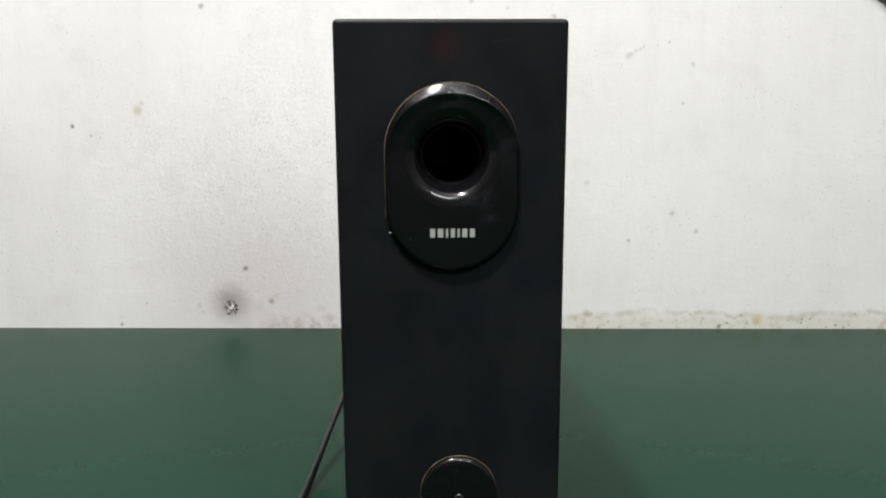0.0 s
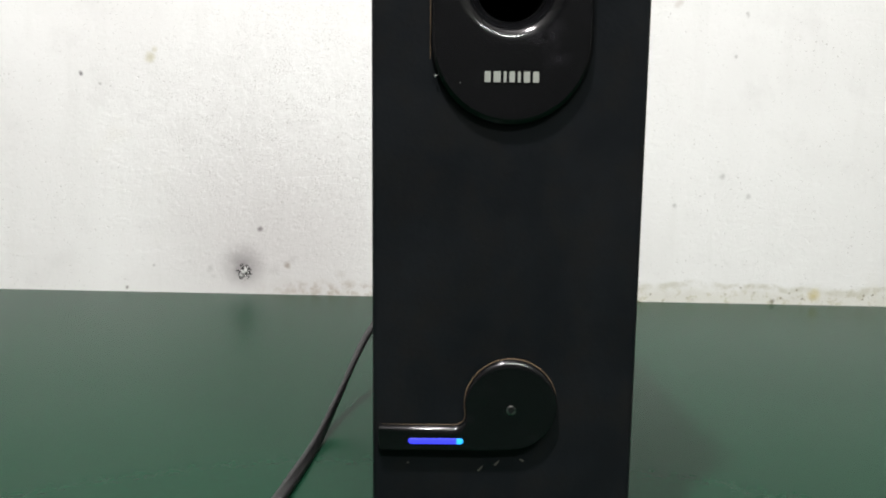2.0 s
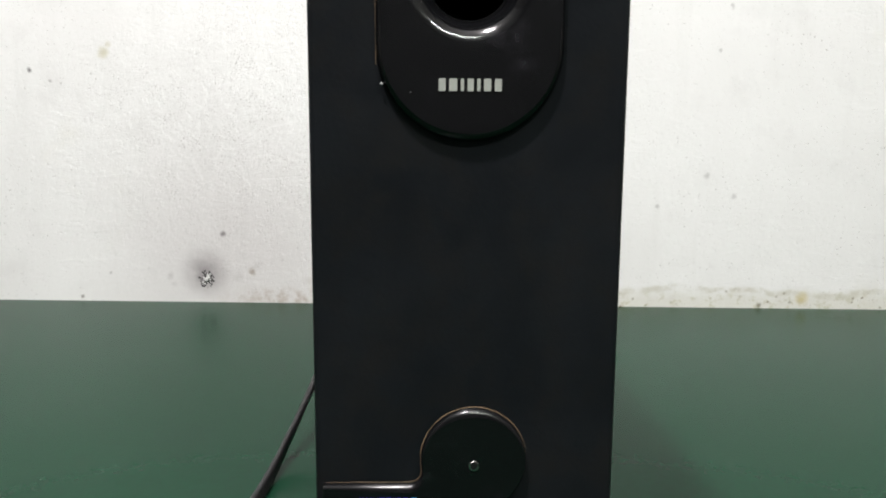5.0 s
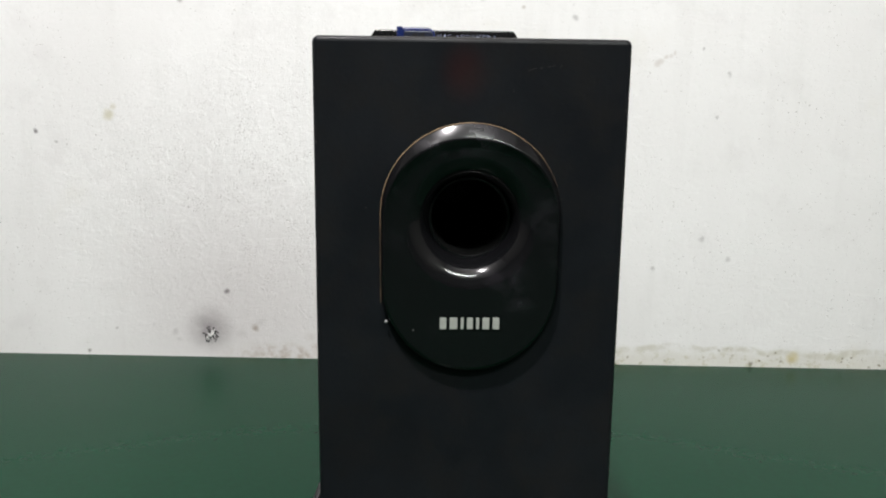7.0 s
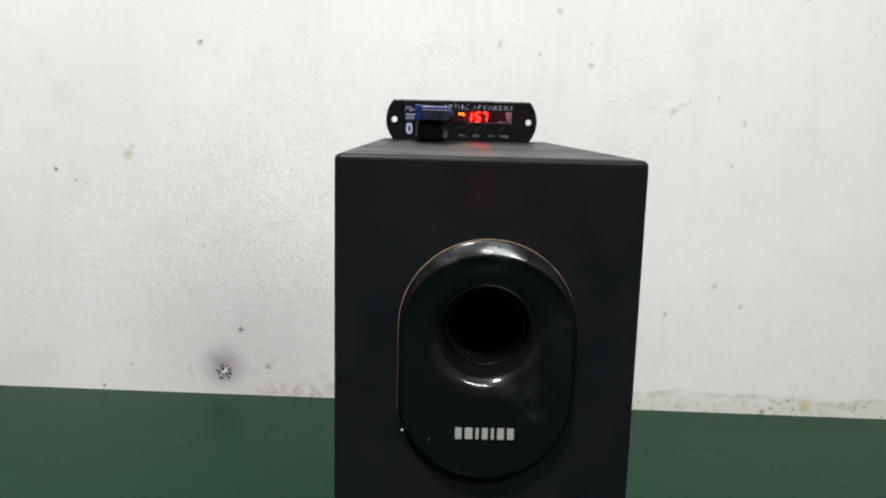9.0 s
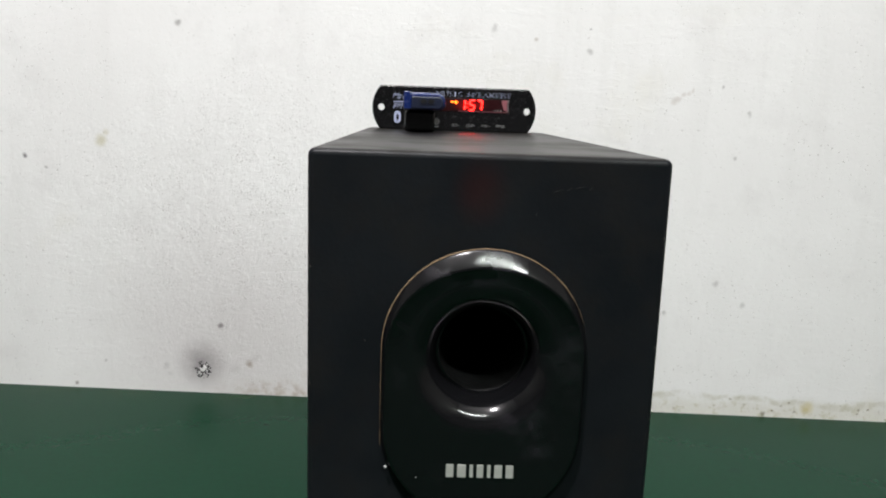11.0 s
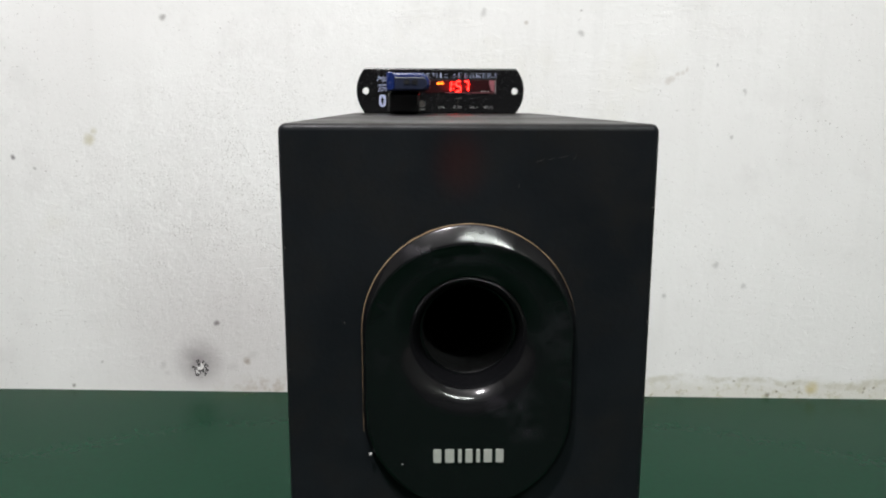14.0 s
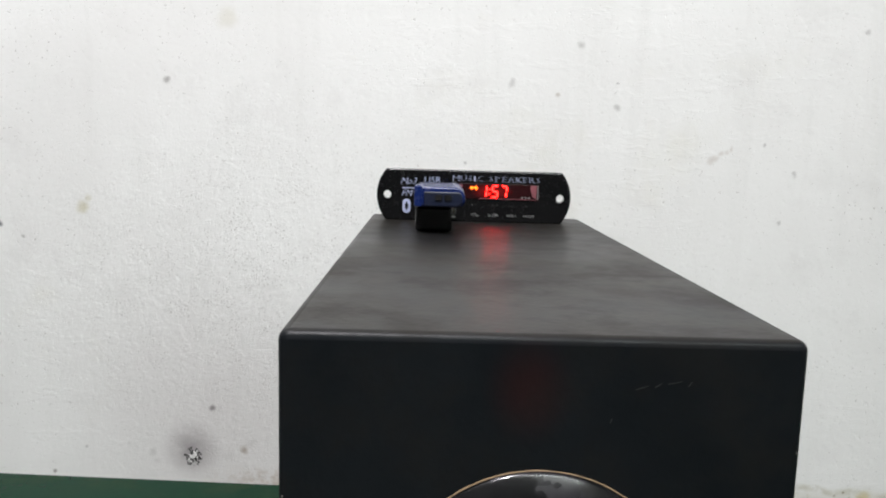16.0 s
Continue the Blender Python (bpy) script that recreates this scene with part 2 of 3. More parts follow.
def vinyl_material():
    m = Mat("black_vinyl_wrap")
    grain = m.noise(420, 3, 0.6)
    f = m.noise(16, 4, 0.6)
    col = m.mix(m.ramp(f, 0.35, 0.7), (0.0068, 0.0079, 0.0097), (0.0098, 0.0112, 0.0134))
    # settled dust on what faces up
    up = m.xyz(m.n("ShaderNodeNewGeometry").outputs["Normal"])[2]
    dust = m.math("MULTIPLY", m.ramp(up, 0.6, 1.0), m.ramp(m.noise(34, 6, 0.75), 0.36, 0.68, 0.25, 1.0))
    col = m.mix(m.math("MULTIPLY", dust, 0.32), col, (0.027, 0.020, 0.011))
    specks = m.math("MULTIPLY", m.ramp(m.cells(120), 0.03, 0.07, 1, 0), m.ramp(m.noise(13, 2), 0.56, 0.66))
    col = m.mix(m.math("MULTIPLY", specks, m.ramp(up, 0.6, 1.0, 0.25, 0.8)), col, (0.05, 0.048, 0.042))
    scuff_map = m.n("ShaderNodeMapping")
    m.put(scuff_map.inputs[0], m.co)
    scuff_map.inputs["Scale"].default_value, scuff_map.inputs["Rotation"].default_value = (14, 14, 90), (0, radians(20), 0)
    scuff = m.ramp(m.noise(1.0, 4, 0.7, at=scuff_map.outputs[0]), 0.70, 0.80, 0, 0.3)
    col = m.mix(scuff, col, (0.012, 0.0115, 0.011))
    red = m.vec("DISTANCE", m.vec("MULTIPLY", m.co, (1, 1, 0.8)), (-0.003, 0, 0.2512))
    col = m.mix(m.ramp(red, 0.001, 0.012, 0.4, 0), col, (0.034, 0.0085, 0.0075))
    blot = m.ramp(m.noise(38, 5, 0.7), 0.42, 0.68)
    col = m.mix(m.math("MULTIPLY", blot, 0.55), col, (0.0135, 0.0128, 0.0122))
    smear = m.ramp(m.noise(15, 6, 0.75), 0.36, 0.72)
    col = m.mix(m.math("MULTIPLY", m.math("MULTIPLY", smear, m.ramp(up, 0.6, 1.0)), 0.4), col, (0.020, 0.016, 0.009))
    rough = m.math("ADD", m.ramp(f, 0.3, 0.7, 0.33, 0.40), m.math("ADD", m.math("MULTIPLY", blot, 0.05), m.math("MULTIPLY", smear, 0.06)))
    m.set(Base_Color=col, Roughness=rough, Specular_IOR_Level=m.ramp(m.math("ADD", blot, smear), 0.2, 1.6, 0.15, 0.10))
    m.bump(m.math("ADD", grain, m.math("MULTIPLY", m.noise(60, 3), 1.5)), 0.00017, 0.5)
    return m.m


def gloss_material():
    m = Mat("glossy_black_plastic")
    f = m.noise(26, 4, 0.6)
    haze = m.ramp(m.noise(48, 5, 0.7), 0.56, 0.74)
    near = m.ramp(m.vec("DISTANCE", m.vec("MULTIPLY", m.co, (1, 0, 0.7)), (0.018, 0, 0.1610)), 0.001, 0.010, 1, 0)
    # pale haze low on the mouth, painted as glow around the bulb's highlight
    lip = m.ramp(m.vec("DISTANCE", m.vec("MULTIPLY", m.co, (1, 0, 1)), (0.009, 0, 0.2335)), 0.0, 0.007, 1, 0)
    # lavender patches on the top slope: smudges plus its broken reflection, in colour
    slope = m.ramp(m.vec("DISTANCE", m.vec("MULTIPLY", m.co, (1, 0, 2.2)), (-0.006, 0, 0.640)), 0.008, 0.026, 1, 0)
    slope_patches = m.math("MULTIPLY", slope, m.ramp(m.noise(85, 3, 0.6), 0.45, 0.56))
    haze = m.math("ADD", m.math("MULTIPLY", haze, 0.35), m.math("MULTIPLY", slope_patches, 0.55))
    haze = m.math("ADD", haze, m.math("MULTIPLY", m.math("ADD", near, lip), m.ramp(m.noise(120, 3, 0.6), 0.38, 0.68, 0, 0.6)))
    m.set(Base_Color=m.mix(m.math("MULTIPLY", haze, 0.8), (0.0042, 0.0043, 0.0049), (0.032, 0.029, 0.036)), Roughness=m.ramp(m.math("ADD", f, m.math("MULTIPLY", haze, 0.5)), 0.3, 0.85, 0.10, 0.26), Specular_IOR_Level=0.45)
    m.bump(m.noise(9, 2), 0.0006, 0.3)
    return m.m


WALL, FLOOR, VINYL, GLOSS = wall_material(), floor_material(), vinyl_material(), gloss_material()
CEILING = plain("ceiling_paint", (0.78, 0.78, 0.77), 0.9, vary=0.05, scale=4)
# unseen side and back walls, dark to limit bounce and reflections in the gloss
DIM_WALL = plain("dim_unseen_wall", (0.15, 0.145, 0.135), 0.9, vary=0.12, scale=3)
DARK_WALL = plain("dark_unseen_wall", (0.062, 0.060, 0.062), 0.6, vary=0.3, scale=8)
PANEL = plain("black_panel_plastic", (0.0045, 0.0045, 0.005), 0.24, vary=0.2, scale=140)
CHARCOAL = plain("dark_blue_grey_plastic", (0.007, 0.011, 0.030), 0.4, vary=0.3, scale=220)
DARK = plain("black_matt_plastic", (0.0045, 0.0045, 0.0048), 0.5, vary=0.2, scale=160)
BLUE = plain("blue_plastic", (0.007, 0.018, 0.10), 0.25, vary=0.2, scale=150, coat=0.3)
RUBBER = plain("black_cable_rubber", (0.006, 0.0055, 0.006), 0.42, vary=0.3, scale=180, bump=0.0002)
DUST = plain("brown_dust", (0.22, 0.15, 0.085), 0.9, vary=0.4, scale=260)
PALE = plain("pale_print", (0.36, 0.37, 0.34), 0.4, vary=0.06, scale=400)
PRINT_BLUE = plain("lavender_print", (0.44, 0.48, 0.68), 0.5, vary=0.06, scale=400)
FAINT = plain("worn_grey_print", (0.30, 0.30, 0.30), 0.5, vary=0.25, scale=600)
def display_material():
    m = Mat("smoked_red_acrylic")
    d = m.vec("DISTANCE", m.vec("MULTIPLY", m.co, (0.42, 0, 1)), (0.0040, 0, 0.0030))
    # red halo of the digits, put into the window as weak local emission
    m.set(Base_Color=m.mix(m.noise(60, 3), (0.018, 0.003, 0.004), (0.026, 0.005, 0.006)), Roughness=0.16, Emission_Color=(1.0, 0.012, 0.008), Emission_Strength=m.ramp(d, 0.0, 0.0052, 0.22, 0.0))
    return m.m


WINDOW_TINT = display_material()
PINK = plain("pink_film_and_reflection", (0.24, 0.085, 0.10), 0.35, vary=0.25, scale=200)
CHROME = plain("polished_chrome", (0.75, 0.75, 0.75), 0.12, metallic=1.0, vary=0.05, scale=200)
METAL = plain("nickel_metal", (0.55, 0.54, 0.52), 0.28, metallic=1.0, vary=0.15, scale=200)
BOARD = plain("pale_plastic_housing", (0.55, 0.53, 0.50), 0.5, vary=0.08, scale=120)
CHIP = plain("bare_plaster", (0.72, 0.71, 0.70), 0.9, vary=0.12, scale=300, bump=0.0006)
SOOT = plain("soot_black", (0.022, 0.020, 0.020), 0.9, vary=0.3, scale=400)
SCRATCH = plain("scratched_bare_fibre", (0.075, 0.07, 0.062), 0.7, vary=0.3, scale=500)
RUBBED = plain("rubbed_vinyl", (0.021, 0.021, 0.021), 0.6, vary=0.3, scale=500)
LED_RED = glow("red_led", (1.0, 0.006, 0.004), 30.0)
LED_AMBER = glow("amber_led", (1.0, 0.14, 0.01), 6.0)
LED_BLUE = glow("blue_led", (0.045, 0.055, 1.0), 1.1)
LED_CYAN = glow("cyan_led", (0.02, 0.36, 1.0), 1.6)


# ---------------------------------------------------------------- mesh helpers
def mesh(name, bm, material, smooth=False):
    bmesh.ops.recalc_face_normals(bm, faces=bm.faces[:])
    data = bpy.data.meshes.new(name)
    bm.to_mesh(data)
    bm.free()
    data.materials.append(material)
    if smooth:
        data.set_sharp_from_angle(angle=radians(42))
        data.polygons.foreach_set("use_smooth", [max(abs(c) for c in p.normal) < 0.9995 for p in data.polygons])
    return data


def part(name, bm, material, parent=None, label="", smooth=True):
    ob = new(name, mesh(name, bm, material, smooth))
    ob.parent = parent
    return tagged(ob, label)


def box(x0, x1, y0, y1, z0, z1, bevel=0.0, bm=None, segments=2):
    bm = bm or bmesh.new()
    made = bmesh.ops.create_cube(bm, size=1)["verts"]
    bmesh.ops.transform(bm, verts=made, matrix=Matrix.Translation(((x0 + x1) / 2, (y0 + y1) / 2, (z0 + z1) / 2)) @ Matrix.Diagonal((x1 - x0, y1 - y0, z1 - z0, 1)))
    if bevel:
        edges = list({e for v in made for e in v.link_edges})
        bmesh.ops.bevel(bm, geom=edges, offset=bevel, segments=segments, profile=0.5, affect="EDGES")
    return bm


def loft(bm, rings, close_first=False, close_last=False):
    """Skins closed rings of points, all of one length, and may cap both ends."""
    rows = [[bm.verts.new(p) for p in ring] for ring in rings]
    for a, b in zip(rows, rows[1:]):
        for i in range(len(a)):
            j = (i + 1) % len(a)
            bm.faces.new((a[i], a[j], b[j], b[i]))
    if close_first:
        bm.faces.new(rows[0])
    if close_last:
        bm.faces.new(rows[-1])
    return bm


def circle(cx, cz, r, n=48, start=0.0):
    return [(cx + r * math.cos(start + 2 * math.pi * i / n), cz + r * math.sin(start + 2 * math.pi * i / n)) for i in range(n)]


def rounded(x0, x1, z0, z1, r, steps=6):
    """Outline of a rectangle with rounded corners; r: one radius, or four (upper right, upper left, lower left, lower right)."""
    r = r if hasattr(r, "__len__") else (r,) * 4
    out = []
    for k, (cx, cz) in enumerate(((x1 - r[0], z1 - r[0]), (x0 + r[1], z1 - r[1]), (x0 + r[2], z0 + r[2]), (x1 - r[3], z0 + r[3]))):
        for i in range(steps + 1):
            a = math.pi / 2 * (k + i / steps)
            out.append((cx + r[k] * math.cos(a), cz + r[k] * math.sin(a)))
    return out


def inset(outline, d, share=None):
    """An outline moved inwards by d, corner by corner (counter-clockwise outline); share(x, inward z) may scale d."""
    out = []
    for i, p in enumerate(outline):
        a, b, c = Vector(outline[i - 1]), Vector(p), Vector(outline[(i + 1) % len(outline)])
        e, g = (b - a), (c - b)
        e = e.normalized() if e.length > 1e-9 else g.normalized()
        g = g.normalized() if g.length > 1e-9 else e
        nrm = Vector((-e.y - g.y, e.x + g.x)).normalized()
        cosine = max(0.5, nrm.dot(Vector((-e.y, e.x))))
        q = b + nrm * d * (share(b.x, nrm.y) if share else 1) / cosine
        out.append((q.x, q.y))
    return out


def plate(outline, y0, y1, edge=0.0, holes=(), bm=None, steps=3, share=None):
    """A plate with its face at y0 (towards the viewer), its back at y1, a rounded front edge and holes right through."""
    bm = bm or bmesh.new()
    loops = []
    rings = [[(x, y1, z) for x, z in outline]]
    for k in range(steps + 1 if edge else 1):
        a = math.pi / 2 * (k / steps if edge else 0)
        rings.append([(x, y0 + edge * (1 - math.sin(a)), z) for x, z in inset(outline, edge * (1 - math.cos(a)), share)])
    rows = [[bm.verts.new(p) for p in ring] for ring in rings]
    tunnels = [[[bm.verts.new((x, y, z)) for x, z in hole] for y in (y1, y0)] for hole in holes]
    for group in [rows] + tunnels:
        for a, b in zip(group, group[1:]):
            for i in range(len(a)):
                j = (i + 1) % len(a)
                bm.faces.new((a[i], a[j], b[j], b[i]))
    for pick in (0, -1):
        edges = []
        for group in [rows] + tunnels:
            row = group[pick]
            edges += [bm.edges.get((row[i], row[(i + 1) % len(row)])) for i in range(len(row))]
        bmesh.ops.triangle_fill(bm, use_beauty=True, use_dissolve=False, edges=edges)
    return bm


def lettering(text, x, z, height, width, y, material, parent, label="", name="lettering", bold=-0.012, spread=1.0, slant=0.0):
    """Raised print with the built-in font: left edge x, foot z, as wide as given, on the plane y."""
    curve = bpy.data.curves.new("print", "FONT")
    curve.body, curve.extrude, curve.resolution_u, curve.offset, curve.space_character, curve.shear = text, 0.0, 2, bold, spread, slant
    ob = bpy.data.objects.new("print", curve)
    scene.collection.objects.link(ob)
    bpy.context.view_layer.update()
    data = bpy.data.meshes.new_from_object(ob.evaluated_get(bpy.context.evaluated_depsgraph_get()))
    bpy.data.objects.remove(ob)
    co = np.array([v.co[:] for v in data.vertices])
    lo, hi = co.min(0), co.max(0)
    for v in data.vertices:
        v.co = (x + (v.co.x - lo[0]) / (hi[0] - lo[0]) * width, y, z + (v.co.y - lo[1]) / (hi[1] - lo[1]) * height)
    data.materials.clear()
    data.materials.append(material)
    made = new(name, data)
    made.parent = parent
    return tagged(made, label)


# ---------------------------------------------------------------- the room
def room():
    def slab(name, label, x0, x1, y0, y1, z0, z1, material):
        return tagged(part(name, box(x0, x1, y0, y1, z0, z1), material, None, label, smooth=False), label, "wall", kind="structure")

    T = 0.15
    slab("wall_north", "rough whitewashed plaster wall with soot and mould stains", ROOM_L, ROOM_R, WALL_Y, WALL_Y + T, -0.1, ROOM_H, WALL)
    # added walls out of view; their dark tones only shape the light
    slab("wall_west", "plain unseen side wall, darkened to cut bounced light", ROOM_L - T, ROOM_L, ROOM_F - T, WALL_Y + T, -0.1, ROOM_H, DIM_WALL)
    slab("wall_south", "plain unseen back wall, darkened to keep reflections dark", ROOM_L, ROOM_R, ROOM_F - T, ROOM_F, -0.1, ROOM_H, DARK_WALL)
    slab("wall_east", "plain unseen side wall, darkened to cut bounced light", ROOM_R, ROOM_R + T, ROOM_F - T, WALL_Y + T, -0.1, ROOM_H, DIM_WALL)
    tagged(part("ceiling", box(ROOM_L - T, ROOM_R + T, ROOM_F - T, WALL_Y + T, ROOM_H, ROOM_H + 0.1), CEILING, None, smooth=False), "plain white painted ceiling", "ceiling", kind="structure")
    tagged(part("floor", box(ROOM_L - T, ROOM_R + T, ROOM_F - T, WALL_Y + 0.02, -0.1, 0.0), FLOOR, None, smooth=False), "smooth glossy green painted floor with faint stains", "floor", kind="structure")


def chipped_hole():
    """A knocked-out spot in the plaster: a pale lump in a ring of sooty crumbs."""
    rng = random.Random(4)
    hole = tagged(new("chipped_hole"), "small chipped hole in the plaster ringed with soot", "wall damage", kind="structure")
    hole.matrix_world = pose(-0.3065, WALL_Y, 0.0285)

    def crumb(bm, x, z, r, out):
        made = bmesh.ops.create_icosphere(bm, subdivisions=1, radius=r)["verts"]
        for v in made:
            v.co *= 1 + rng.uniform(-0.35, 0.35)
            v.co = Vector((v.co.x * rng.uniform(0.8, 1.3) + x, v.co.y * 0.5 - out, v.co.z * 1.2 + z))

    bm = bmesh.new()
    for i in range(90):
        a, r = rng.uniform(0, 6.28), rng.uniform(0.0025, 0.0095)
        crumb(bm, r * math.cos(a), r * math.sin(a) * 1.15 - 0.001, rng.uniform(0.0004, 0.0012), 0.0)
    part("soot_crumbs", bm, SOOT, hole, smooth=False)
    bm = bmesh.new()
    for i in range(12):
        a, r = rng.uniform(0, 6.28), rng.uniform(0.0, 0.0035)
        crumb(bm, r * math.cos(a) + 0.001, r * math.sin(a) * 1.4 + 0.0005, rng.uniform(0.0010, 0.0022), 0.0012)
    for i in range(10):
        a, r = rng.uniform(0, 6.28), rng.uniform(0.004, 0.008)
        crumb(bm, r * math.cos(a), r * math.sin(a), rng.uniform(0.0005, 0.0012), 0.0006)
    part("bare_plaster", bm, CHIP, hole, "pale crumbling plaster core", smooth=False)


# ---------------------------------------------------------------- the loudspeaker
HALF, HIGH, DEEP = 0.0597, 0.3266, 0.290
PORT = (0.0003, 0.2571)
R_END = 0.0350
BEZ_TOP, BEZ_BOT = 0.2947, 0.1962


def stadium(r, n=72):
    """The bezel's outline: two half rounds joined by straight sides; r is its half width."""
    top, bot = BEZ_TOP - R_END, BEZ_BOT + R_END
    out = []
    for i in range(n // 2 + 1):
        a = math.pi * i / (n // 2)
        out.append((PORT[0] + r * math.cos(a), top + r * math.sin(a)))
    for i in range(n // 2 + 1):
        a = math.pi + math.pi * i / (n // 2)
        out.append((PORT[0] + r * math.cos(a), bot + r * math.sin(a)))
    return out


def by_angle(outline, centre, angles):
    """Points where rays from the centre at these angles meet a closed outline."""
    out = []
    for a in angles:
        d = Vector((math.cos(a), math.sin(a)))
        best = None
        for k, p in enumerate(outline):
            p, q = Vector(p) - Vector(centre), Vector(outline[(k + 1) % len(outline)]) - Vector(centre)
            e = q - p
            den = d.x * e.y - d.y * e.x
            if abs(den) < 1e-12:
                continue
            s = (p.x * e.y - p.y * e.x) / den
            u = (p.x * d.y - p.y * d.x) / den
            if s > 0 and -1e-6 <= u <= 1 + 1e-6:
                best = s if best is None else max(best, s)
        out.append((centre[0] + d.x * best, centre[1] + d.y * best))
    return out


def thin_line(points, width):
    """A thin uneven bead of dirt on the front plane, along points, thinning out towards both ends."""
    bm = bmesh.new()
    rows = []
    for i, p in enumerate(points):
        a, b = Vector(points[max(0, i - 1)]), Vector(points[min(len(points) - 1, i + 1)])
        side = Vector((a.y - b.y, b.x - a.x)).normalized()
        u = i / (len(points) - 1)
        w = width * (0.3 + 0.7 * math.sin(math.pi * u)) * (1 + 0.6 * noise.noise((p[0] * 260, p[1] * 260, 0)))
        rows.append([(p[0] + w * math.cos(q) * side.x, w * 0.8 * math.sin(q) - 0.0001, p[1] + w * math.cos(q) * side.y) for q in (0, 1.05, 2.1, 3.14, 4.2, 5.25)])
    return loft(bm, rows, True, True)


def subwoofer():
    sub = tagged(new("subwoofer"), "tall black vinyl-wrapped wooden subwoofer cabinet with a glossy bass port", "loudspeaker")
    sub.matrix_world = pose(0, 0, 0, 0, 0, 3.0)
    foot_h = 0.006

    # cabinet with slightly rounded edges and an opening for the port
    outer = rounded(-HALF, HALF, foot_h, HIGH, 0.0026, 5)
    bm = bmesh.new()
    e = 0.0022
    turn = [(e * (1 - math.sin(a)), e * (1 - math.cos(a))) for a in (math.pi / 2 * i / 4 for i in range(5))]
    rings = [[(x, y, z) for x, z in inset(outer, d)] for d, y in turn + [(0, DEEP - e), (e * 0.3, DEEP - e * 0.3), (e, DEEP)]]
    rows = [[bm.verts.new((x * (0.992 + 0.021 * z / HIGH), y, z)) for x, y, z in ring] for ring in rings]
    for a, b in zip(rows, rows[1:]):
        for i in range(len(a)):
            j = (i + 1) % len(a)
            bm.faces.new((a[i], a[j], b[j], b[i]))
    bm.faces.new(rows[-1])
    ring = [bm.verts.new((x, 0, z)) for x, z in circle(*PORT, 0.0255, 48)]
    sleeve = [bm.verts.new((x, 0.012, z)) for x, z in circle(*PORT, 0.0255, 48)]
    for i in range(48):
        j = (i + 1) % 48
        bm.faces.new((ring[i], ring[j], sleeve[j], sleeve[i]))
    loops = [bm.edges.get((r[i], r[(i + 1) % len(r)])) for r in (rows[0], ring) for i in range(len(r))]
    bmesh.ops.triangle_fill(bm, use_beauty=True, edges=loops)
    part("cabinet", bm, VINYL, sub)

    # glossy bezel: rounded rim, slightly dished face, flared mouth and tube
    n = 96
    bez = bmesh.new()
    face = 0.0034
    rings = []

    def shape(d, y):
        # the slope is broad along the top, narrow at the sides
        out = []
        for i in range(n):
            a = 2 * math.pi * i / n
            k = 0.26 + (0.74 if math.sin(a) > 0 else 0.30) * math.sin(a) ** 2
            (x, z), = by_angle(stadium(R_END - d * k), PORT, [a])
            out.append((x, max(y, -0.0035 - 0.0010 * max(0.0, math.sin(a))), z))
        return out

    # flat outer slope, a crisp crest, and a face dished behind it
    for d, y in ((0.0, 0.0), (0.0, -0.0009), (0.0002, -0.0012), (0.0006, -0.0015), (0.0030, -0.0030), (0.0050, -0.0042), (0.0054, -0.0044), (0.0058, -0.0045), (0.0061, -0.0045), (0.0064, -0.0043), (0.0070, -0.0039), (0.0080, -0.0035)):
        rings.append(shape(d, y))
    flare, tube = 0.0266, 0.0160
    for k in range(13):
        a = math.pi / 2 * k / 12
        r = flare - (flare - tube) * math.sin(a)
        y = -face + 0.0002 + 0.012 * (1 - math.cos(a))
        rings.append([(x, y, z) for x, z in circle(*PORT, r, n)])
    rings.append([(x, 0.030, z) for x, z in circle(*PORT, tube, n)])
    loft(bez, rings)
    bezel = part("bezel", bez, GLOSS, sub, "glossy black oval plastic bezel")

    # lip of the inner tube
    bm = bmesh.new()
    loft(bm, [[(x, y, z) for x, z in circle(*PORT, r, 64)] for r, y in ((0.0160, 0.0100), (0.0156, 0.0092), (0.0153, 0.0100), (0.0150, 0.20))], close_last=True)
    part("port_tube", bm, DARK, bezel)
    bm = bmesh.new()
    loft(bm, [[(x, 0.0090 + 0.0004 * math.sin(q), z) for x, z in circle(*PORT, 0.0158 + 0.0004 * math.cos(q), 72)] for q in (math.pi * k / 3 for k in range(7))])
    part("port_lip", bm, GLOSS, bezel, "thin glossy lip of the port tube")

    # line of brown dust caught along the upper rim
    top = BEZ_TOP - R_END
    arc = [(PORT[0] + R_END * math.cos(a), top + R_END * math.sin(a)) for a in (math.pi * (0.02 + 0.96 * i / 120) for i in range(121))]
    arc += [(PORT[0] - R_END, top - 0.0006 * i) for i in range(1, 60)]
    dust = thin_line(arc, 0.00030)
    tagged(part("dust_line", dust, DUST, bezel, "line of brown dust along the rim"), kind="stuff")

    # maker's mark as seven plain bars
    x = -0.0114
    for w in (0.0026, 0.0030, 0.0012, 0.0023, 0.0012, 0.0027, 0.0026):
        part("mark_bar", plate(rounded(x, x + w, 0.2147, 0.2193, 0.0003, 2), -face - 0.0003, -face + 0.001), PALE, bezel, "pale grey printed bar")
        x += w + 0.00130

    # chipped paint flecks at the bezel's foot
    for px, pz, r in ((-0.0325, 0.2172, 0.0007), (-0.0218, 0.2142, 0.0003)):
        bm = bmesh.new()
        bmesh.ops.create_icosphere(bm, subdivisions=1, radius=r)
        bmesh.ops.translate(bm, verts=bm.verts, vec=(px, -0.002 if r > 0.0005 else -face, pz))
        part("paint_chip", bm, FAINT, bezel)

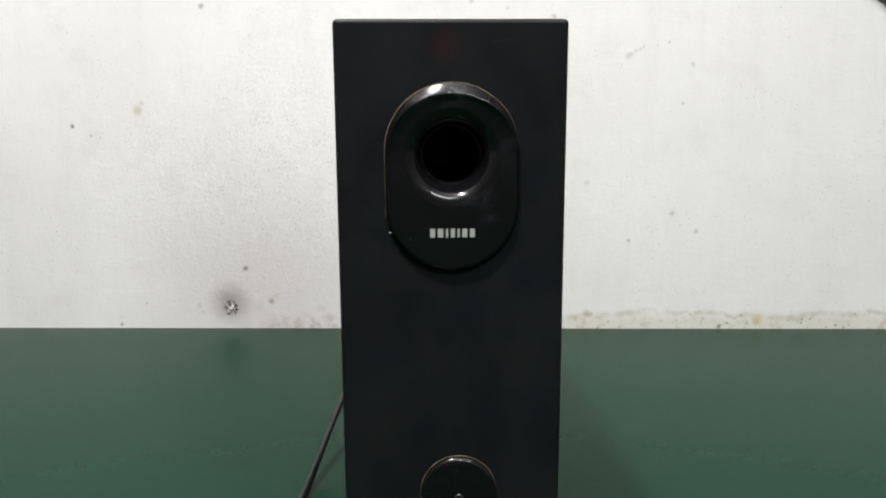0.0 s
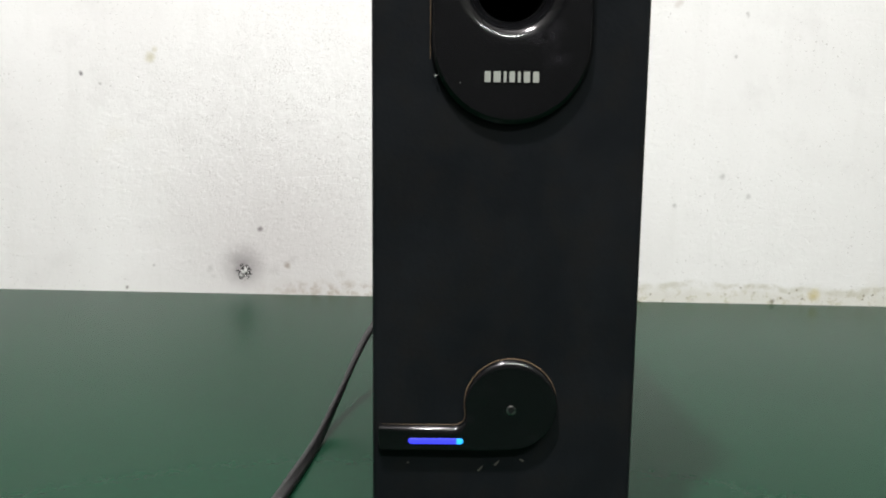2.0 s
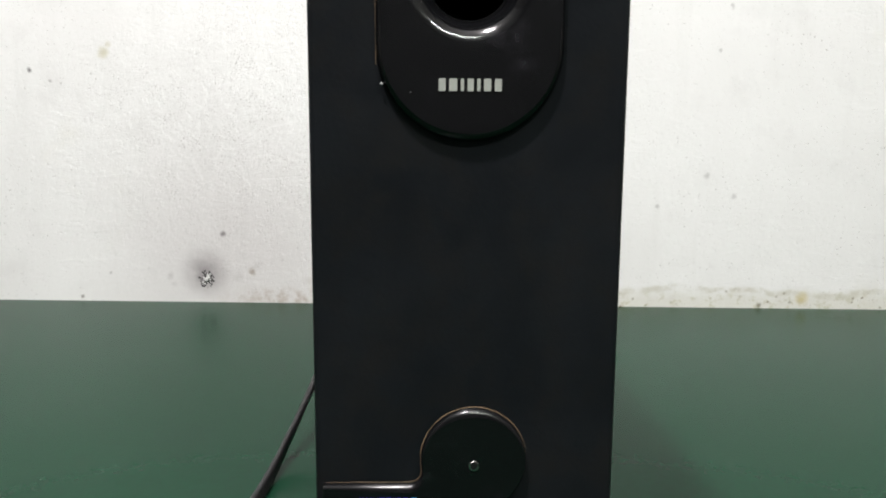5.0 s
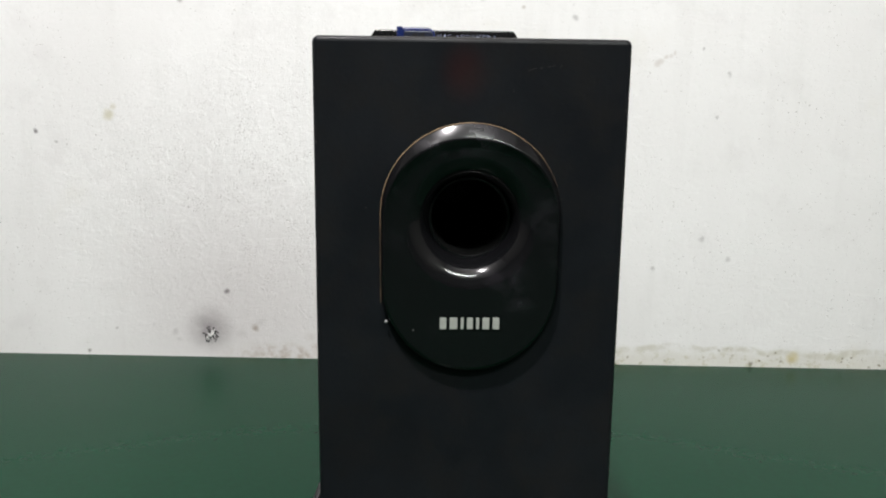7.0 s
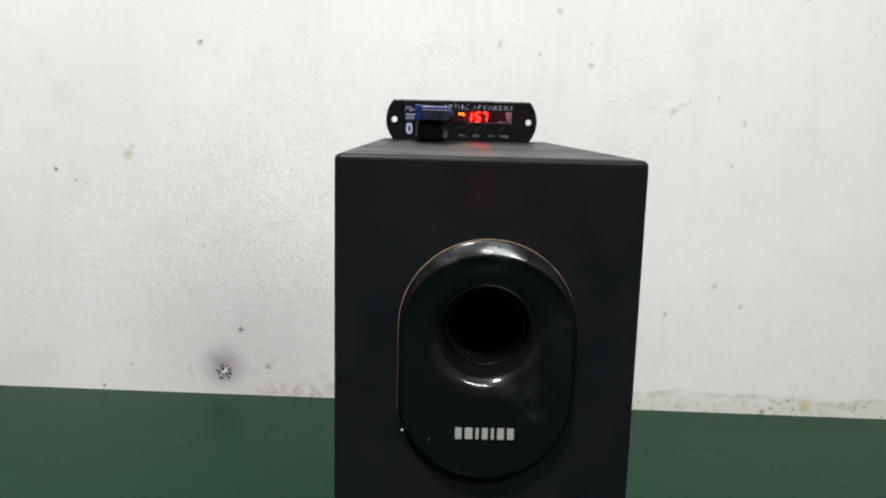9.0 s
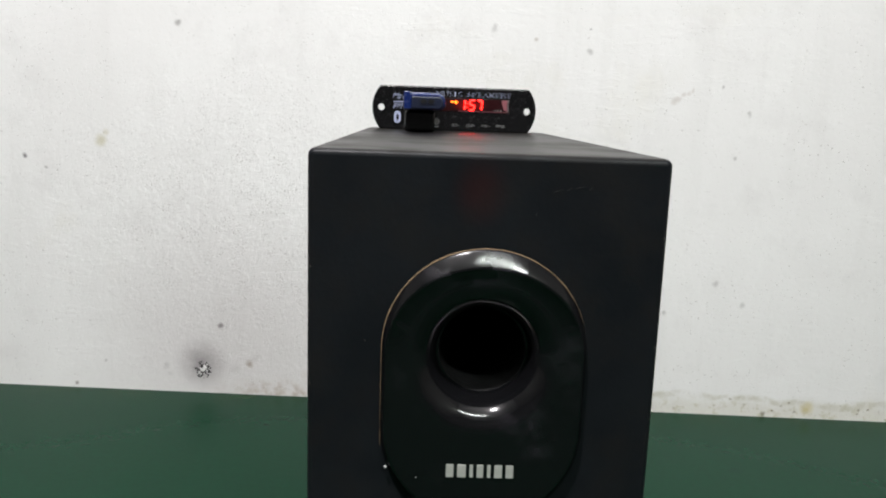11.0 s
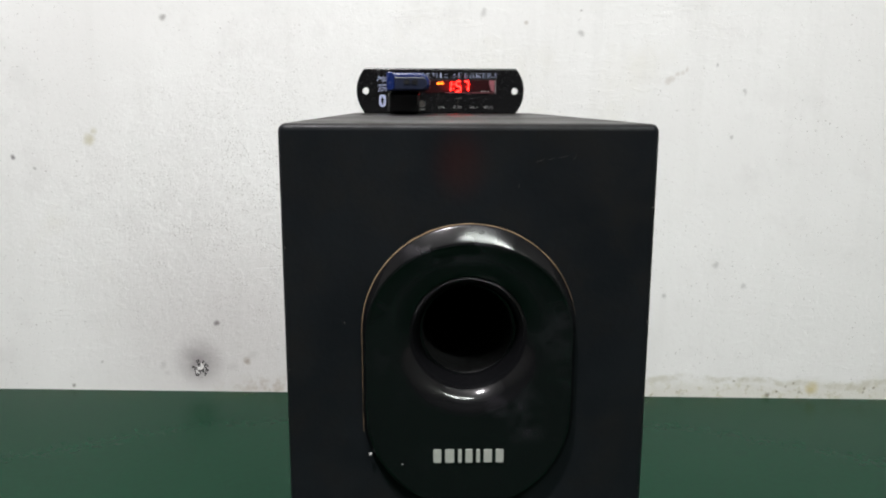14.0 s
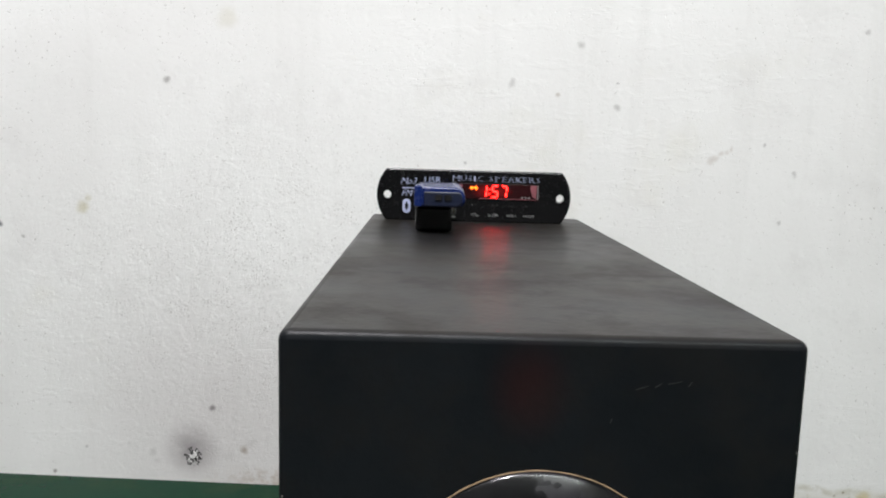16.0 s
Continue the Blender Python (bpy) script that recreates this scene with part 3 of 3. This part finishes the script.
    # control plate: a round knob field with a strip running to the edge
    cx, cz, r = 0.0033, 0.0712, 0.0210
    zt, zb, xl, fil = 0.0612, 0.0468, -0.0567, 0.0050
    # centre of the hollow fillet between the strip's top and the round
    fz = zt + fil
    fx = cx - math.sqrt((r + fil) ** 2 - (fz - cz) ** 2)
    a_join = math.atan2(fz - cz, fx - cx)
    steps = 44
    a0, a1 = -math.pi / 2, a_join % (2 * math.pi)
    outline = [(cx + r * math.cos(a0 + (a1 - a0) * i / steps), cz + r * math.sin(a0 + (a1 - a0) * i / steps)) for i in range(steps + 1)]
    b0 = math.atan2(cz - fz, cx - fx)
    for i in range(1, 9):
        a = b0 + (-math.pi / 2 - b0) * i / 8
        outline.append((fx + fil * math.cos(a), fz + fil * math.sin(a)))
    outline += [(xl + 0.0012, zt), (xl + 0.0004, zt - 0.0004), (xl, zt - 0.0012), (xl, zb + 0.0044), (xl + 0.001, zb + 0.0034), (xl + 0.002, zb + 0.0030)]
    outline += [(cx - 0.012, zb + 0.0030)]
    control = part("control_plate", plate(outline, -0.0036, 0.0005, 0.0030, [circle(cx, 0.0693, 0.0023, 20)], steps=6, share=lambda x, down: 0.30 + (0.75 * max(0, -down) ** 2 if x > fx else 0.1)), GLOSS, sub, "glossy black control plate with a missing knob")
    bm = bmesh.new()
    loft(bm, [[(x, y, z) for x, z in circle(cx, 0.0693, rr, 24)] for rr, y in ((0.0022, -0.001), (0.0022, -0.0036), (0.0019, -0.0040), (0.0014, -0.0040), (0.0013, -0.0002))], close_last=True)
    shaft = part("knob_shaft", bm, METAL, control, "bare metal potentiometer shaft")
    part("shaft_bore", plate(circle(cx, 0.0696, 0.0016, 20), -0.0042, -0.0030), DARK, shaft)
    led = plate(rounded(-0.0430, -0.0205, 0.0534, 0.0560, 0.0012, 5), -0.0040, -0.002, 0.0003)
    part("indicator_bar", led, LED_BLUE, control, "lit blue indicator bar")
    part("indicator_tip", plate(rounded(-0.0212, -0.0182, 0.0534, 0.0560, (0.0012, 0.0003, 0.0003, 0.0012), 5), -0.0041, -0.002, 0.0003), LED_CYAN, control, "bright cyan end of the indicator")
    line = [p for p in outline[8:steps + 9]] + [(fx - 0.006 * k, zt) for k in range(1, 6)] + [(xl + 0.0014, zt)]
    bm = thin_line(line, 0.00020)
    tagged(part("dust_line", bm, DUST, control, "line of brown dust along the rim"), kind="stuff")
    for px, pz, l, tilt in ((-0.0099, 0.0406, 0.0034, 40), (-0.0024, 0.0432, 0.0032, 42), (0.0089, 0.0445, 0.0020, -65), (-0.0433, 0.0431, 0.0010, 10)):
        bm = bmesh.new()
        loft(bm, [[(dx * w, y, dz) for dx, dz in ((-1, -l / 2), (1, -l / 2), (1.4, 0), (0.4, l / 2), (-0.6, l / 2))] for w, y in ((0.0005, 0.0003), (0.0004, -0.0002))], close_last=True)
        s = part("scratch", bm, SCRATCH, sub, "pale scratch in the black vinyl")
        s.matrix_local = pose(px, 0, pz, 0, tilt, 0)
    for px, pz, l, tilt in ((0.0225, 0.3150, 0.0030, 70), (0.0262, 0.3156, 0.0018, 60), (0.0300, 0.3163, 0.0034, 78), (0.0334, 0.3160, 0.0014, 40), (0.0158, 0.3070, 0.0012, 15)):
        bm = bmesh.new()
        loft(bm, [[(dx * w, y, dz) for dx, dz in ((-1, -l / 2), (1, -l / 2), (1.3, 0), (0.4, l / 2), (-0.6, l / 2))] for w, y in ((0.00013, 0.0003), (0.00010, -0.00005))], close_last=True)
        part("scratch", bm, RUBBED, sub, "faint scratch in the black vinyl").matrix_local = pose(px, 0, pz, 0, tilt, 0)
    # nicks in the wrap along the upright edges, and one on the front
    for px, pz, size in ((-0.0592, 0.287, 0.0004), (-0.0590, 0.246, 0.0003), (0.0592, 0.300, 0.0004), (0.0591, 0.262, 0.0004), (0.0590, 0.236, 0.0003), (0.0589, 0.203, 0.0003), (-0.0405, 0.262, 0.0002)):
        bm = bmesh.new()
        bmesh.ops.create_icosphere(bm, subdivisions=1, radius=size)
        bmesh.ops.transform(bm, verts=bm.verts, matrix=Matrix.Translation((px, 0.0004 if abs(px) > 0.05 else 0, pz)) @ Matrix.Diagonal((1, 0.6, 1.3, 1)))
        part("nick", bm, SCRATCH, sub, "tiny pale nick in the black wrap")
    for sx, y in product((-0.045, 0.045), (0.03, 0.26)):
        bm = bmesh.new()
        bmesh.ops.create_cone(bm, cap_ends=True, segments=24, radius1=0.008, radius2=0.009, depth=foot_h)
        bmesh.ops.translate(bm, verts=bm.verts, vec=(sx, y, foot_h / 2))
        part("rubber_foot", bm, RUBBER, sub)
    return sub


# ---------------------------------------------------------------- the player panel on top
def player_module():
    mod = tagged(new("music_player_module"), "black audio player panel with red lit digits standing on the cabinet", "media player")
    mod.matrix_world = pose(-0.0168, 0.2548, HIGH + 0.0137, 0, 0, 1.8)
    H, W = 0.0139, 0.0523
    outline = []
    for sx, sz in ((1, 1), (-1, 1), (-1, -1), (1, -1)):
        arc = []
        for i in range(7):
            a = math.radians(4 + 34 * i / 6)
            arc.append((W - (1 - math.cos(a)) * 0.0235, H * math.sin(a) / math.sin(math.radians(38)) * 0.985))
        arc.append((W - 0.0068, H))
        arc = [(sx * x, sz * z) for x, z in arc]
        outline += arc if sx * sz > 0 else arc[::-1]
    holes = [circle(s * 0.0465, 0.0, 0.0021, 20) for s in (-1, 1)] + [circle(-0.0114, -0.0080, 0.0018, 16), rounded(-0.027, -0.0135, 0.0015, 0.0070, 0.0004, 2)]
    face = part("faceplate", plate(outline, 0.0, 0.0042, 0.0009, holes), PANEL, mod, "glossy black plastic faceplate")
    for s in (-1, 1):
        bm = bmesh.new()
        loft(bm, [[(x, y, z) for x, z in circle(s * 0.0465, 0, r, 28)] for r, y in ((0.0030, 0.0002), (0.0028, -0.0004), (0.0024, -0.0004), (0.0021, 0.0004))])
        part("screw_rim", bm, PANEL, face)
    part("housing", box(-0.034, 0.034, 0.0044, 0.032, -0.0095, 0.0132, 0.001), BOARD, mod, "pale plastic housing behind the panel")
    part("circuit_board", box(-0.043, 0.043, 0.0044, 0.045, -0.0120, -0.0104, 0.0003), plain("green_circuit_board", (0.02, 0.09, 0.04), 0.4), mod)
    display = part("display", plate(rounded(-0.0100, 0.0350, -0.0012, 0.0070, 0.0005, 2), -0.0004, 0.002, 0.0002), WINDOW_TINT, mod, "smoked red display window")
    part("film_strip", plate([(0.0306, 0.0066), (0.0303, 0.0050), (0.0316, 0.0006), (0.0336, -0.0004), (0.0338, 0.0066)], -0.0006, 0.0), PINK, display, "pinkish film edge")
    part("film_strip", plate(rounded(-0.0094, -0.0062, 0.0020, 0.0064, 0.0003, 2), -0.0006, 0.0), PINK, display, "pinkish film edge")
    part("window_line", plate(rounded(0.0342, 0.0345, -0.0010, 0.0068, 0.0001, 1), -0.0006, 0.0), FAINT, display)
    # lit seven-segment digits
    bars = {"a": (0, 1, 1), "b": (1, 0.5, 0), "c": (1, -0.5, 0), "d": (0, -1, 1), "e": (-1, -0.5, 0), "f": (-1, 0.5, 0), "g": (0, 0, 1)}

    def digit(x, on, h=0.0030, w=0.0015):
        for key in on:
            sx, sz, flat = bars[key]
            px, pz = x + sx * w, 0.0030 + sz * h
            lx, lz = (w * 0.80, 0.00038) if flat else (0.00038, h * 0.41)
            lean = 0.10 * (pz - 0.0030)
            part("segment", plate(rounded(px - lx + lean, px + lx + lean, pz - lz, pz + lz, 0.0003, 2), -0.00075, -0.0003), LED_RED, display, "lit red segment")

    digit(0.0053, "bc")
    digit(0.0113, "acdfg")
    digit(0.0160, "abc")
    for pz in (0.0042, 0.0017):
        part("segment", plate(circle(0.0084 + 0.1 * (pz - 0.003), pz, 0.00036, 10), -0.00075, -0.0003), LED_RED, display, "lit red colon dot")
    # amber plug symbol: a stem with an arrow head and two prongs
    stem = [rounded(-0.0014, 0.0022, 0.00445, 0.00495, 0.0002, 2), [(-0.0024, 0.0047), (-0.0010, 0.0038), (-0.0010, 0.0056)]]
    stem += [[(0.0000, 0.0047), (0.0006, 0.0047), (0.0014, 0.0058), (0.0010, 0.0060)], [(0.0004, 0.0047), (0.0010, 0.0047), (0.0016, 0.0036), (0.0012, 0.0034)]]
    for shape in stem:
        part("segment", plate(shape, -0.00075, -0.0003), LED_AMBER, display, "lit amber symbol")
    # pink line drawn for the digits' reflection on the lower frame
    part("window_line", plate(rounded(0.0030, 0.0344, -0.0011, -0.0008, 0.0001, 1), -0.0006, 0.0), PINK, display, "thin pinkish line painted as a reflection")
    for k in range(3):
        part("window_mark", plate(rounded(0.0256 + 0.0019 * k, 0.0264 + 0.0019 * k, -0.0004, 0.0003, 0.0001, 1), -0.0006, 0.0), FAINT, display)
    # print
    yp = -0.00012
    # serif line: narrow letters on their own pitch, with slabs at foot and head
    unit, h, z = 0.0001009, 0.0025, 0.0083
    slabs = {"M": ("01", "01"), "U": ("", "01"), "I": ("m", "m"), "P": ("0", "0"), "E": ("0", "0"), "A": ("01", ""), "K": ("01", "01"), "R": ("01", "0")}
    for ch, a, b in zip("MUSICSPEAKERS", (0, 42, 80, 112, 134, 192, 226, 264, 294, 334, 374, 406, 444), (34, 70, 100, 119, 160, 211, 248, 284, 324, 362, 394, 432, 464)):
        xa, xb = -0.0113 + a * unit, -0.0113 + b * unit
        lettering(ch, xa, z, h, xb - xa, yp, PRINT_BLUE, face, name="letter", bold=-0.03)
        for marks, pz in zip(slabs.get(ch, ("", "")), (z, z + h)):
            for mark in marks:
                px = {"0": xa + 0.00015, "1": xb - 0.00015, "m": (xa + xb) / 2}[mark]
                part("serif", plate(rounded(px - 0.0005, px + 0.0005, pz - 0.0001, pz + 0.0001, 0.00005, 1), yp, 0.0004), PRINT_BLUE, face)
    lettering("Mp3", -0.0393, 0.0050, 0.0042, 0.0087, yp, PRINT_BLUE, face, slant=0.35)
    part("print_line", plate(rounded(-0.0388, -0.0318, 0.0034, 0.0039, 0.0001, 1), yp, 0.0004), PRINT_BLUE, face)
    lettering("FM", -0.0388, -0.0006, 0.0032, 0.0060, yp, PRINT_BLUE, face, slant=0.35)
    lettering("USB", -0.0265, 0.0066, 0.0034, 0.0083, yp, PRINT_BLUE, face)
    part("emblem", plate(rounded(-0.0382, -0.0339, -0.0098, -0.0022, 0.0021, 6), yp - 0.0001, 0.0004), PRINT_BLUE, face, "pale lavender oval emblem")
    part("emblem_bar", plate(rounded(-0.0364, -0.0357, -0.0085, -0.0035, 0.0002, 2), yp - 0.0003, 0.0), PANEL, face)
    for tilt in (45, -45):
        ob = part("emblem_bar", plate(rounded(-0.0014, 0.0014, -0.0003, 0.0003, 0.0001, 1), yp - 0.0003, 0.0), PANEL, face)
        ob.matrix_local = pose(-0.03605, 0, -0.0060, 0, tilt, 0)
    for text, px, w in (("VOL-", -0.0016, 0.0053), ("SCAN", 0.0080, 0.0053), ("VOL+", 0.0180, 0.0053), ("MODE", 0.0272, 0.0056)):
        lettering(text, px, -0.0106, 0.0015, w, yp, FAINT, face)
        part("button", plate(rounded(px - 0.0002, px + w + 0.0002, -0.0066, -0.0044, 0.0008, 3), -0.00012, 0.001, 0.0001), PANEL, mod, "low black push button")
    bm = bmesh.new()
    loft(bm, [[(x, y, z) for x, z in circle(-0.0114, -0.0080, r, 24)] for r, y in ((0.0026, 0.0002), (0.0025, -0.0006), (0.0019, -0.0006), (0.0016, 0.0004), (0.0016, 0.006))])
    part("jack_socket", bm, CHROME, mod, "round metal audio jack socket")
    part("jack_print", plate(rounded(-0.0134, -0.0096, -0.0116, -0.0107, 0.0002, 1), yp, 0.0004), FAINT, face)
    part("usb_socket", plate(rounded(-0.027, -0.0135, 0.0015, 0.0070, 0.0004, 2), -0.0002, 0.014, 0.0, [rounded(-0.0264, -0.0141, 0.0020, 0.0065, 0.0003, 2)]), METAL, mod, "metal USB socket")
    return mod


def usb_stick():
    stick = tagged(new("usb_stick"), "blue and dark grey USB stick plugged into the player panel", "usb stick")
    stick.matrix_world = pose(-0.0168, 0.2548, HIGH + 0.0137, 0, 0, 1.8)
    x0, x1, z0, z1, y0, y1 = -0.0284, -0.0060, -0.0006, 0.0086, -0.0690, -0.0310
    shell = rounded(x0, x1, z0, z1, (0.0050, 0.0014, 0.0014, 0.0038), 8)
    part("shell", plate(shell, y0, y1, 0.0012), BLUE, stick, "blue plastic shell")
    cap = rounded(x0 + 0.0036, x1 - 0.0012, z0 + 0.0002, z1 - 0.0022, (0.0026, 0.0008, 0.0010, 0.0030), 8)
    end = part("end_cap", plate(cap, y0 - 0.0012, y0 + 0.004, 0.0006), CHARCOAL, stick, "dark blue-grey end cap with two oval slots")
    belly = rounded(x0 - 0.0002, x1 + 0.0002, z0 - 0.0003, z0 + 0.0040, (0.0004, 0.0004, 0.0012, 0.0036), 6)
    part("lower_shell", plate(belly, y0 + 0.0012, y1, 0.0008), CHARCOAL, stick, "dark grey lower shell")
    for px in (-0.0139, -0.0181):
        part("slot", plate(rounded(px - 0.0017, px + 0.0017, 0.0026, 0.0052, 0.0012, 5), y0 - 0.0018, y0 + 0.001), DARK, end, "black oval slot")
    part("flange", plate(rounded(x0 - 0.0008, x0 + 0.0030, z0 - 0.0002, z1 + 0.0005, 0.0010, 4), y0 - 0.0004, y0 + 0.012, 0.0006), BLUE, stick)
    part("plug", box(-0.0262, -0.0143, -0.0316, -0.0290, 0.0001, 0.0044, 0.0002), METAL, stick, "metal USB plug")


def usb_adapter():
    adapter = tagged(new("usb_adapter"), "small black plastic adapter block between player panel and stick", "adapter")
    adapter.matrix_world = pose(-0.0168, 0.2548, HIGH, 0, 0, 1.8)
    part("body", box(-0.0286, -0.0124, -0.0290, -0.0006, 0.0004, 0.0182, 0.0014, segments=3), GLOSS, adapter)
    # black block filling the adapter's front and the shade under the stick
    part("adapter_shade_block", box(-0.0290, -0.0118, -0.0560, -0.0286, 0.0004, 0.0124, 0.0016, segments=3), GLOSS, adapter)
    # thin grey strip whose pale colour stands in for a highlight line
    part("ridge", box(-0.0262, -0.0150, -0.0297, -0.0280, 0.0090, 0.0094, 0.0001), FAINT, adapter)


# ---------------------------------------------------------------- cable, thing at the wall
def power_cable():
    """A flat two-core cord, twisted along its length, swept along smooth spans between a few places."""
    pts = [Vector(p) for p in ((-0.035, 0.305, 0.072), (-0.074, 0.292, 0.066), (-0.094, 0.235, 0.047), (-0.106, 0.172, 0.017), (-0.1105, 0.125, 0.0045), (-0.1130, 0.070, 0.0032),
           (-0.1165, 0.022, 0.0032), (-0.128, -0.06, 0.0032), (-0.16, -0.22, 0.0032), (-0.30, -0.60, 0.0032))]
    line = []
    for i in range(len(pts) - 1):
        a, b, c, d = pts[max(0, i - 1)], pts[i], pts[i + 1], pts[min(len(pts) - 1, i + 2)]
        for k in range(14):
            u = k / 14
            line.append(0.5 * (2 * b + (c - a) * u + (2 * a - 5 * b + 4 * c - d) * u * u + (3 * b - a - 3 * c + d) * u ** 3))
    line.append(pts[-1])
    bm = bmesh.new()
    rings, gone = [], 0.0
    for i, p in enumerate(line):
        ahead = (line[min(len(line) - 1, i + 1)] - line[max(0, i - 1)]).normalized()
        side = ahead.cross(Vector((0, 0, 1))).normalized()
        up = side.cross(ahead)
        gone += (p - line[i - 1]).length if i else 0.0
        # lies flat on the floor, stands on edge half way up, flat again at the top
        twist = math.radians(200) * min(1.0, max(0.0, (0.36 - gone) / 0.30)) - math.radians(20)
        ring = []
        for q in range(20):
            a = 2 * math.pi * q / 20
            w, h = 0.0036 * math.cos(a), 0.0025 * math.sin(a) * (1 - 0.22 * math.exp(-(3.2 * math.cos(a)) ** 2))
            ring.append(p + side * (w * math.cos(twist) - h * math.sin(twist)) + up * (w * math.sin(twist) + h * math.cos(twist)))
        rings.append(ring)
    loft(bm, rings, True, True)
    tagged(part("power_cable", bm, RUBBER), "black two-core rubber power cable running from the cabinet over the floor", "cable")


def dark_cloth():
    """A dark hanging cloth, of which only the lower tip shows."""
    bm = bmesh.new()
    n, rows = 14, 12
    grid = {}
    for side, j, i in product((0, 1), range(rows + 1), range(n + 1)):
        u, v = i / n, j / rows
        x = 0.49 + 0.24 * u
        low = 0.4270 - 1.05 * (min(x, 0.61) - 0.5295)
        z = 0.72 + (low - 0.72) * v
        y = WALL_Y - 0.006 - 0.014 * (1 + math.sin(14 * u + 2 * v)) * (0.4 + 0.6 * v) - (0.003 if side else 0)
        grid[side, j, i] = bm.verts.new((x, y, z))
    for side, j, i in product((0, 1), range(rows), range(n)):
        bm.faces.new((grid[side, j, i], grid[side, j, i + 1], grid[side, j + 1, i + 1], grid[side, j + 1, i]))
    edge = [(0, i) for i in range(n)] + [(j, n) for j in range(rows)] + [(rows, i) for i in range(n, 0, -1)] + [(j, 0) for j in range(rows, 0, -1)]
    for a, b in zip(edge, edge[1:] + edge[:1]):
        bm.faces.new((grid[0, *a], grid[0, *b], grid[1, *b], grid[1, *a]))
    tagged(part("hanging_cloth", bm, plain("black_cloth", (0.012, 0.011, 0.011), 0.9, scale=300, bump=0.0004)), "dark cloth hanging against the white wall", "cloth")


room()
chipped_hole()
subwoofer()
player_module()
usb_stick()
usb_adapter()
power_cable()
dark_cloth()
